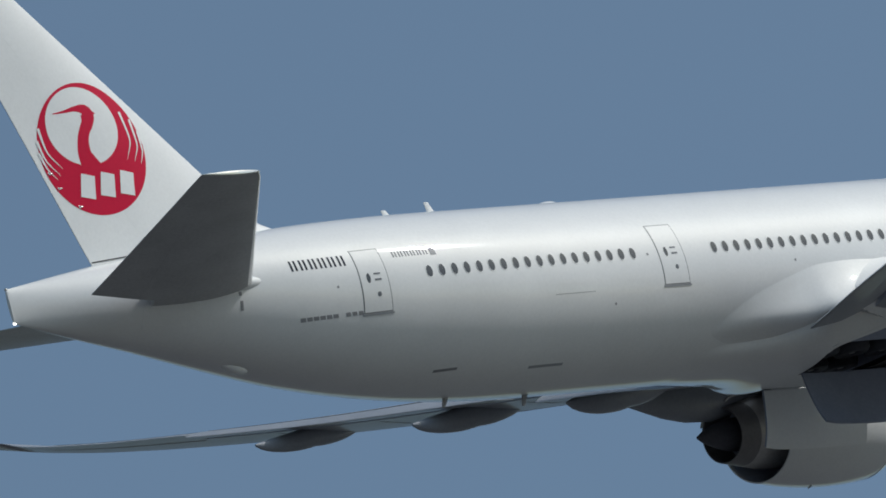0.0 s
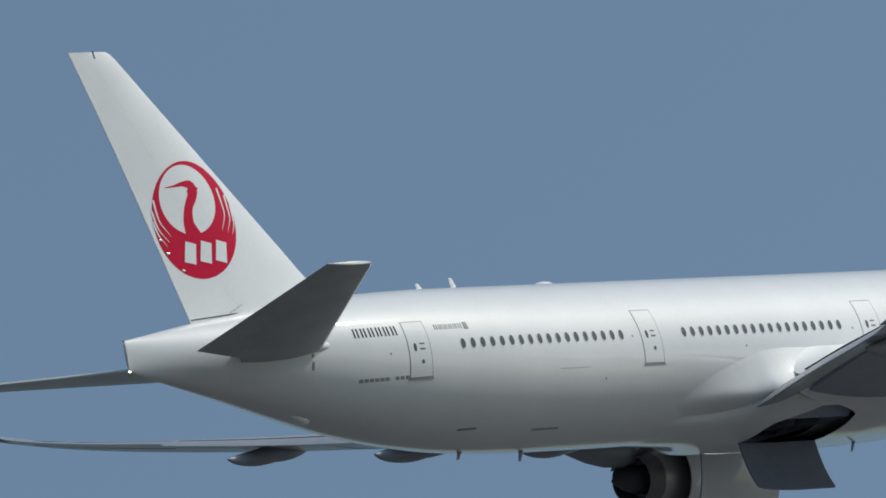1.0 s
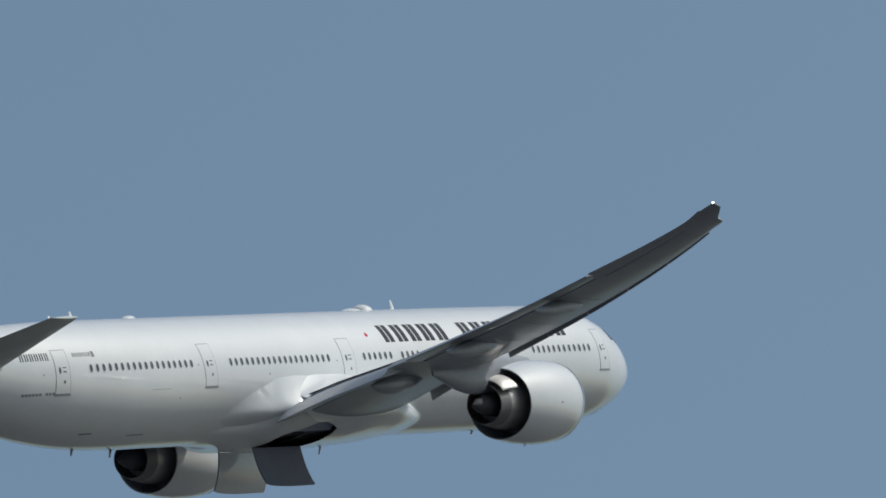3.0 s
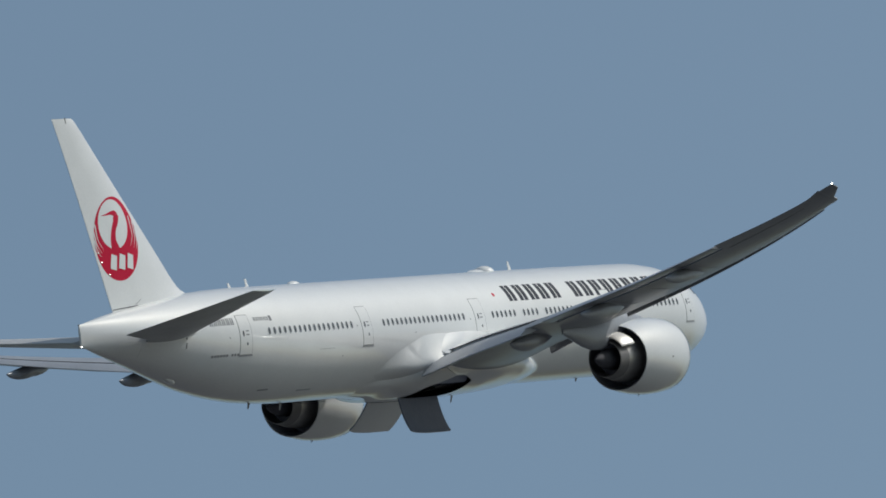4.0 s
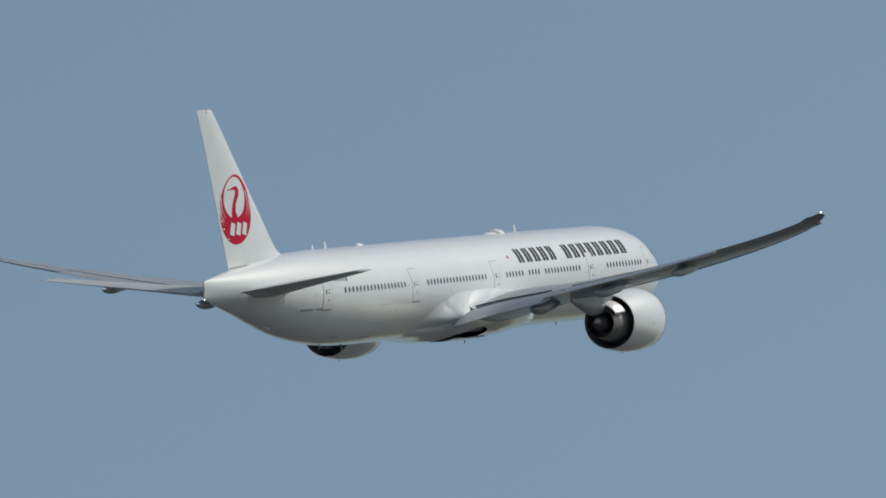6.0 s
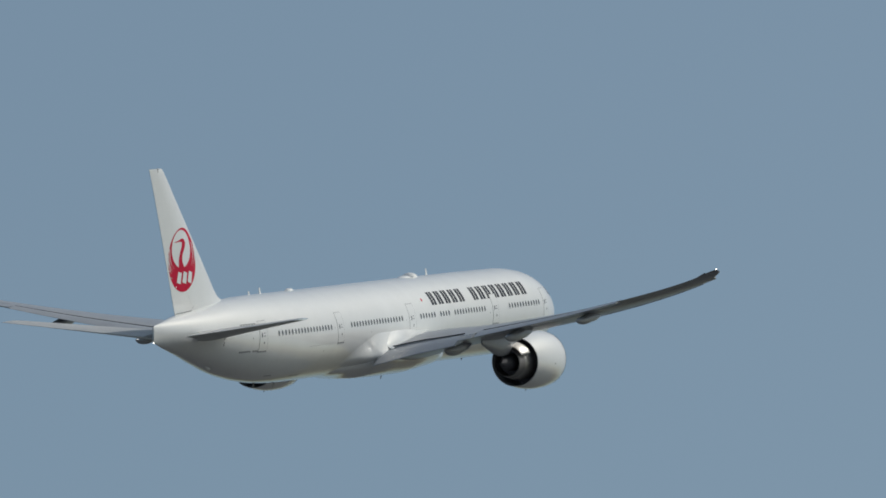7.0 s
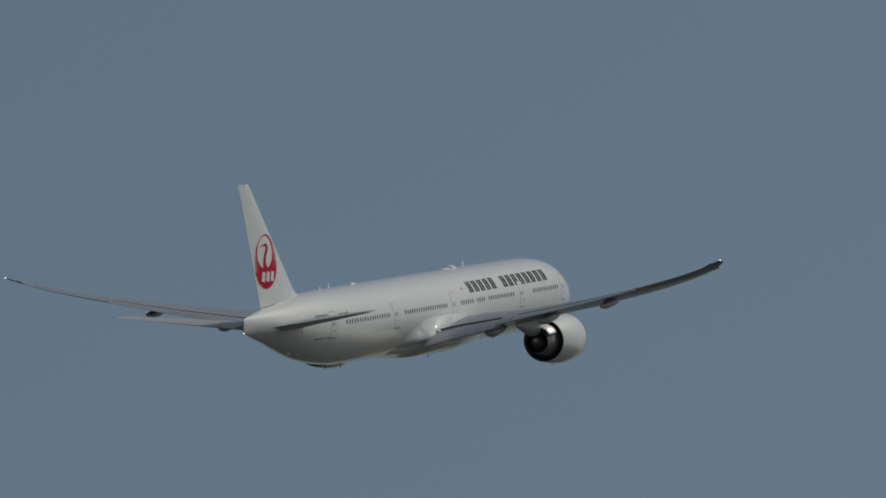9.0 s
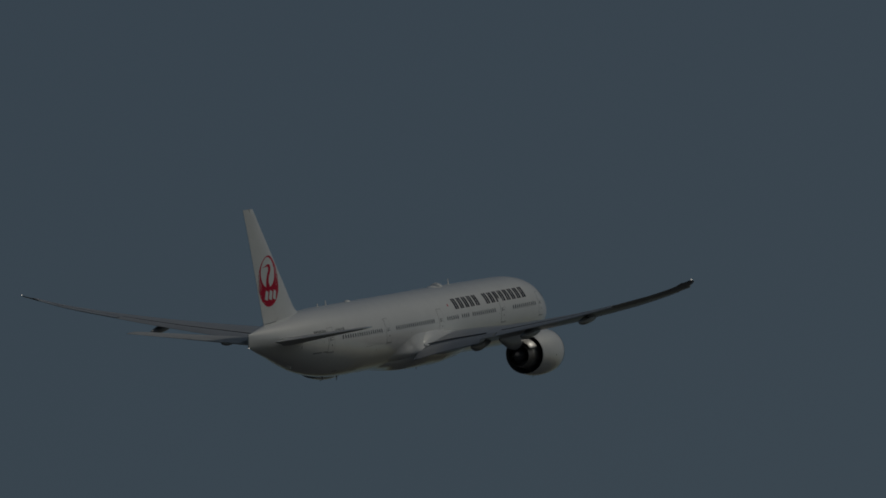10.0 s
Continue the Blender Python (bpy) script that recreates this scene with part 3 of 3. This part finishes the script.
def spot(s, z, rs, rz, off, depth=0.02, n=24):
    """An oval plate on the starboard skin."""
    def ring(k, o):
        return [side(s + k * rs * math.cos(2 * math.pi * i / n), z + k * rz * math.sin(2 * math.pi * i / n), o) for i in range(n)]
    return grid([ring(1, off - depth), ring(1, off), ring(0.6, off), ring(0.02, off)], closed=True)


DOORS = ((60.36, 59.27), (47.23, 46.12), (33.6, 32.42), (17.25, 16.15), (6.75, 5.68))
for both in (lambda g: g, flip):
    for a, b in DOORS:
        s0, s1 = b, a
        door = part("cabin_door", both(patch(s0, s1, -0.36, 1.68, 0.012)), WHITE, fuselage, "white cabin door with grey seal")
        part("door_seal", both(hoop(s0 - 0.035, s1 + 0.035, -0.395, 1.715, 0.035, 0.006)), SEAL, door, "grey seal round the door")
        part("sill", both(patch(s0 - 0.08, s1 + 0.08, -0.46, -0.40, 0.015, 0.03)), LIGHT, door, "grey door sill")
        c = (s0 + s1) / 2
        part("door_window", both(spot(c + 0.22, 0.72, 0.075, 0.16, 0.02)), GLASS, door, "small dark door window")
        part("door_handle", both(patch(c - 0.28, c - 0.02, 0.62, 0.68, 0.022, 0.015, 2, 2)), PALE, door, "grey handle marking")
        part("door_handle", both(patch(c - 0.28, c - 0.02, 0.82, 0.87, 0.022, 0.015, 2, 2)), PALE, door, "grey handle marking")
        part("vent", both(spot(c - 0.1, 0.18, 0.07, 0.08, 0.02)), PALE, door)
    for first, last, count in ((57.49, 48.42, 18), (44.61, 35.0, 19), (31.38, 28.7, 6), (27.5, 25.9, 4), (24.7, 18.83, 12), (13.88, 7.86, 12)):
        for k in range(count):
            s = first + (last - first) * k / (count - 1)
            win = part("cabin_window", both(spot(s, 0.75, 0.15, 0.225, 0.008)), WHITE, fuselage, "oval cabin window")
            part("pane", both(spot(s, 0.75, 0.122, 0.192, 0.014, 0.01)), GLASS, win, "dark cabin window pane")

# cargo door edges and small outlets on the lower starboard side
for s0, s1, z in ((50.5, 52.3, -0.42), (11.8, 14.2, -0.8)):
    part("cargo_door_edge", patch(s0, s1, z, z + 0.02, 0.003, 0.01, 8, 1), LIGHT, fuselage, "faint grey upper edge of a closed cargo door")
for s, z, ln in ((56.6, -2.25, 0.95), (52.2, -2.42, 1.5)):
    part("vent", patch(s - ln / 2, s + ln / 2, z, z + 0.06, 0.006, 0.01, 4, 2), SEAL if ln < 1 else LIGHT, fuselage, "grey outlet slot")
for s, z in ((61.3, 0.55), (47.75, 0.68), (34.2, 0.6), (41.0, 0.1), (49.6, -0.85), (17.8, 0.4)):
    part("vent", spot(s, z, 0.045, 0.045, 0.006, 0.01, 12), SEAL, fuselage)

# flight deck windows
for both in (lambda g: g, flip):
    for s0, s1, z0, z1 in ((3.35, 4.15, 1.15, 1.75), (2.45, 3.25, 1.0, 1.55), (1.75, 2.35, 0.75, 1.3)):
        part("flight_deck_window", both(patch(s0, s1, z0, z1, 0.01, 0.02, 6, 6, lean=-0.25)), GLASS, fuselage, "dark flight deck window")


# lettering, as plain bars of its size and colour
def bars(name, s0, z0, step, height, shapes, mat, label, lean=0.0, off=0.006):
    """Upright bars, letter by letter, running forward from s0. Each shape is a row of (offset, width, foot, top, lean) in letter widths and heights."""
    sign = new(name)
    sign.parent = plane
    tagged(sign, label)
    for k, shape in enumerate(shapes):
        geos = []
        for o, w, f, t, ln in shape:
            a = s0 - step * (k + o)
            geos.append(patch(a - w * step, a, z0 + f * height, z0 + t * height, off, 0.008, 2, 8, lean=lean + ln * step / height))
        if geos:
            part("bar", join(*geos), mat, sign)


PAIR = [(0.08, 0.31, 0, 1, 0), (0.47, 0.31, 0, 1, 0)]
bars("airline_lettering", 28.75, 1.42, 1.375, 0.9, [PAIR] * 5 + [[]] + [PAIR] * 8, NAVY, "row of dark navy letter-sized bars")
bars("registration_marking", 62.95, 1.22, 0.385, 0.36, [[(0.1, 0.2, 0, 1, 0), (0.55, 0.2, 0, 1, 0)]] * 6, NAVY, "row of small dark bars")
bars("maker_marking", 62.85, -0.40, 0.25, 0.12, [[(0.05, 0.8, 0, 1, -0.1)]] * 6 + [[]] + [[(0.05, 0.7, 0, 1, -0.1)]] * 3, SEAL, "short row of tiny grey bars")
bars("small_marking", 58.75, 1.33, 0.26, 0.2, [[(0.05, 0.22, 0, 1, 0), (0.5, 0.22, 0, 1, 0)]] * 6 + [[(0.1, 0.9, -0.2, 1.2, 0)]], PALE, "small grey bars of a charity marking")
part("red_dot", spot(30.2, 1.85, 0.14, 0.11, 0.006, 0.01), RED, fuselage, "small red dot")

# ---- round emblem on the fin ----
EC, EH, ER = 68.13, 6.24, 2.21


def on_fin(u, v, off):
    s, z = EC - u * ER, EH + v * ER
    return (35 - s, -(fin_half(s, z) + off), z)


def oval(cu, cv, ru, rv, off, n=64, m=12, tilt=0.0):
    rows = []
    for k in range(m + 1):
        r = max(0.01, k / m)
        ring = []
        for i in range(n):
            a = 2 * math.pi * i / n
            x, y = r * ru * math.cos(a), r * rv * math.sin(a)
            ring.append(on_fin(cu + x * math.cos(tilt) - y * math.sin(tilt), cv + x * math.sin(tilt) + y * math.cos(tilt), off))
        rows.append(ring)
    return grid(rows, closed=True)


def ribbon(path, off, n=28):
    """A strip of changing width along a smooth path of (u, v, half width)."""
    t = list(range(len(path)))
    fu, fv, fw = (curve([(i, p[k]) for i, p in enumerate(path)]) for k in range(3))
    rows = []
    for i in range(n + 1):
        q = (len(path) - 1) * i / n
        e = 0.01
        d = Vector((fu(min(q + e, t[-1])) - fu(max(q - e, 0)), fv(min(q + e, t[-1])) - fv(max(q - e, 0))))
        d.normalize()
        rows.append([on_fin(fu(q) - d.y * fw(q) * k, fv(q) + d.x * fw(q) * k, off) for k in (-1, -0.5, 0, 0.5, 1)])
    return grid(rows)


emblem = part("emblem", oval(0, 0, 0.975, 0.99, 0.006), RED, fin, "round red emblem")
part("emblem_field", oval(-0.09, 0.34, 0.66, 0.585, 0.010), WHITE, emblem, "white oval field")
part("emblem_neck", ribbon([(-0.05, -0.42, 0.24), (-0.12, -0.22, 0.165), (-0.165, -0.05, 0.12), (-0.14, 0.12, 0.1), (-0.07, 0.27, 0.092), (0.02, 0.39, 0.105), (0.05, 0.5, 0.13), (-0.02, 0.59, 0.075), (-0.16, 0.6, 0.04), (-0.36, 0.57, 0.02), (-0.58, 0.55, 0.006)], 0.014), RED, emblem, "red curved neck")
part("emblem_crest", ribbon([(-0.02, 0.56, 0.07), (0.1, 0.535, 0.05), (0.21, 0.51, 0.004)], 0.013, 8), RED, emblem, "red pointed crest")
for path in ([(0.7, 0.52), (0.75, 0.12), (0.6, -0.2)], [(0.86, 0.4), (0.87, 0.05), (0.73, -0.24)], [(0.95, 0.22), (0.94, -0.06), (0.84, -0.28)],
             [(-0.9, 0.36), (-0.84, 0.03), (-0.62, -0.26)], [(-0.97, 0.18), (-0.89, -0.1), (-0.68, -0.36)], [(-0.98, 0.0), (-0.9, -0.22), (-0.74, -0.42)]):
    part("emblem_slit", ribbon([(*path[0], 0.024), (*path[1], 0.014), (*path[2], 0.002)], 0.014, 14), WHITE, emblem, "thin white slit")
part("emblem_slit", ribbon([(-0.2, -0.3, 0.003), (-0.26, -0.21, 0.03), (-0.34, -0.11, 0.055)], 0.013, 10), WHITE, emblem, "white slit")
for k in range(3):
    u = -0.24 + 0.36 * k
    part("emblem_bar", ribbon([(u - 0.04, -0.72, 0.13), (u, -0.54, 0.125), (u + 0.04, -0.38, 0.12)], 0.017, 8), WHITE, emblem, "white bar")

# rudder actuator bumps and the seam at the fin's foot
for s, z in ((69.75, 5.05), (69.1, 4.4), (70.0, 5.55)):
    y = fin_half(s, z)
    part("hinge_fairing", grid([[(35 - s - 0.11 + 0.22 * k / 8, -y - 0.05 * math.sin(math.pi * k / 8) * max(0, math.sin(math.pi * j / 8)), z - 0.04 + 0.08 * j / 8) for j in range(9)] for k in range(9)]), METAL, fin, "small bright hinge fairing")
part("fin_seam", grid([[(35 - s, -(fin_half(s, z) + 0.012), z) for z in (2.66 - (s - 67.4) * 0.06 + d for d in (0.0, 0.04))] for s in np.linspace(66.8, 69.2, 8)]), BLACK, fin, "dark slot at the foot of the rudder")
rod = [[(35 - 67.35 + 0.84 * k / 6 + 0.012 * math.cos(v), -0.36 + 0.05 * k / 6, 2.72 + 0.31 * k / 6 + 0.012 * math.sin(v)) for v in [math.pi * j / 3 for j in range(6)]] for k in range(7)]
part("antenna", grid(rod, closed=True, cap=True), SEAL, fin, "thin raked grey rod at the fin's foot")
strap = [[(35 - q, -(fin_half(q, min(z, 12.5)) + 0.01), z) for q in (71.82, 71.88)] for z in np.linspace(12.3, 12.58, 6)]
part("fin_tip_mark", slab(strap, [[(x, y + 0.03, z) for x, y, z in r] for r in strap]), BLACK, fin, "short dark strap over the fin tip")


# ---- antennas and domes ----
def blade(s, h, ch, base, rake=0.25, down=False):
    rows = []
    for k in range(7):
        u = k / 6
        c = ch * (1 - 0.45 * u)
        a = s + rake * u
        z = base + (h * u if not down else -h * u)
        rows.append([(35 - (a + c * (0.5 - 0.5 * math.cos(math.pi * i / 6))), 0.03 * math.sin(math.pi * i / 6) * (1 - 0.5 * u), z) for i in range(7)]
                    + [(35 - (a + c * (0.5 + 0.5 * math.cos(math.pi * i / 6))), -0.03 * math.sin(math.pi * i / 6) * (1 - 0.5 * u), z) for i in range(7)])
    return grid(rows, closed=True, cap=True)


for s, h in ((53.6, 0.45), (55.6, 0.28), (22.05, 0.5)):
    part("antenna", blade(s, h, 0.38, TOP(s) - 0.03), WHITE, fuselage, "white blade antenna")
for s, h in ((55.2, 0.32), (51.6, 0.4), (15.5, 0.2)):
    part("antenna", blade(s, h, 0.28, BOT(s) + 0.03, down=True), SEAL, fuselage, "dark belly blade antenna")


part("drain_mast", blade(31.2, 0.45, 0.24, -3.2, rake=0.35, down=True), LIGHT, fairing, "pale raked drain mast")


def hump(s0, s1, w, h, power=0.5):
    rows = []
    for k in range(17):
        u = k / 16
        r = max(0.01, math.sin(math.pi * u) ** power)
        s = s0 + (s1 - s0) * u
        rows.append([(35 - s, w * r * math.cos(math.pi * j / 16), TOP(s) - 0.05 - 0.15 * math.cos(math.pi * j / 16) ** 2 * w * r + (h + 0.05) * r * math.sin(math.pi * j / 16)) for j in range(17)])
    return grid(rows)


part("antenna_dome", hump(47.9, 49.1, 0.32, 0.15), WHITE, fuselage, "low white antenna fairing")
part("antenna_dome", hump(24.9, 26.2, 0.62, 0.3, 0.4), WHITE, fuselage, "white satellite antenna dome")
part("antenna_dome", hump(25.6, 27.6, 0.5, 0.14, 0.7), WHITE, fuselage, "white antenna ramp")
part("tail_light", turned([(73.0, 0.0), (73.04, 0.028), (73.12, 0.032), (73.17, 0.0)], 12, (0, 0, 0.8)), LAMP, fuselage, "small white tail light")

part("tail_light", turned([(73.02, 0.0), (73.06, 0.04), (73.12, 0.05), (73.16, 0.0)], 12, (0, 0, 1.93)), METAL, fuselage, "small bright fitting on the tail cone")
bump = []
for k in range(15):
    u, v = k / 14, max(0.02, math.sin(math.pi * k / 14) ** 0.6)
    q = 64.0 + 1.1 * u
    bump.append([(35 - q, -0.3 + 0.2 * v * math.cos(math.pi * j / 10), BOT(q) + 0.06 - 0.2 * v * math.sin(math.pi * j / 10)) for j in range(11)])
part("belly_fairing", grid(bump), WHITE, fuselage, "small white fairing under the tail")

# stabilizer root fairings
for sign in (-1, 1):
    rows = []
    for k in range(21):
        u = k / 20
        r = max(0.02, math.sin(math.pi * u) ** 0.55)
        s = 63.75 + 2.4 * u
        w = WID(s)
        rows.append([(35 - s, sign * (w * 0.86 + 0.42 * r * math.cos(v)), 1.05 + 0.30 * r * math.sin(v)) for v in [2 * math.pi * j / 20 for j in range(20)]])
    part("stabilizer_root_fairing", grid(rows, closed=True, cap=True), WHITE, plane, "white rounded stabilizer root fairing")

# pivot plates and slots under the stabilizer roots
for both in (lambda g: g, flip):
    part("pivot_plate", both(patch(64.45, 68.6, 0.02, 0.8, 0.006, 0.03, 16, 8)), WHITE, fuselage, "smooth white plate below the stabilizer root")
    part("slot", both(patch(64.98, 65.08, 0.2, 0.5, 0.014, 0.01, 2, 4)), SEAL, fuselage, "short grey slot")
    part("slot", both(patch(65.0, 65.1, 0.66, 0.79, 0.014, 0.01, 2, 4)), SEAL, fuselage, "short grey slot")

# nose gear doors, hung outboard
nose_doors = []
for sign in (-1, 1):
    ss = np.linspace(1.3, 3.5, 8)
    mid = Vector((35 - 2.4, sign * 0.8, BOT(2.4) + 0.08))

    def leaf(off):
        rows = []
        for s in ss:
            row = []
            for k in range(7):
                y = 0.8 * (1 - k / 6)
                h = MID(s) - BOT(s)
                z = MID(s) - (h + off) * math.sqrt(max(0, 1 - (y / WID(s)) ** 2))
                row.append(Vector((35 - s, sign * y, z)) - mid)
            rows.append(row)
        return rows
    d = part("nose_gear_door", slab(leaf(0.012), leaf(-0.04)), WHITE, plane, "white nose gear door")
    d.location = mid
    part("door_lining", grid([r[1:-1] for r in leaf(-0.05)[1:-1]]), LINING, d, "dark inner face")
    nose_doors.append((d, mid, sign))



def motions():
    walk(plane, [(t, pose(x, y, z, *ATTITUDE)) for t, x, y, z in FLIGHT])
    right = [(0.0, 86), (4.4, 86), (4.7, 80), (5.0, 66), (5.5, 33), (5.8, 16), (6.1, 4), (6.4, 0), (10.0, 0)]
    left = [(0.0, 86), (3.5, 86), (3.8, 74), (4.2, 42), (4.5, 14), (4.8, 0), (10.0, 0)]
    for d, hinge, sign in doors:
        walk(d, [(t, pose(*hinge, -sign * a, 0, 0)) for t, a in (right if sign < 0 else left)])
    for d, hinge, sign in leaves:
        late = 6.0 if sign < 0 else 4.6
        walk(d, [(t, pose(*hinge, -sign * a, 0, 0)) for t, a in ((0.0, 160), (late - 0.9, 160), (late - 0.4, 90), (late, 25), (late + 0.5, 0), (10.0, 0))])
    for d, mid, sign in nose_doors:
        walk(d, [(t, pose(*mid, sign * a, 0, 0)) for t, a in ((0.0, 92), (1.9, 92), (2.2, 88), (2.7, 40), (3.1, 0), (10.0, 0))])


motions()
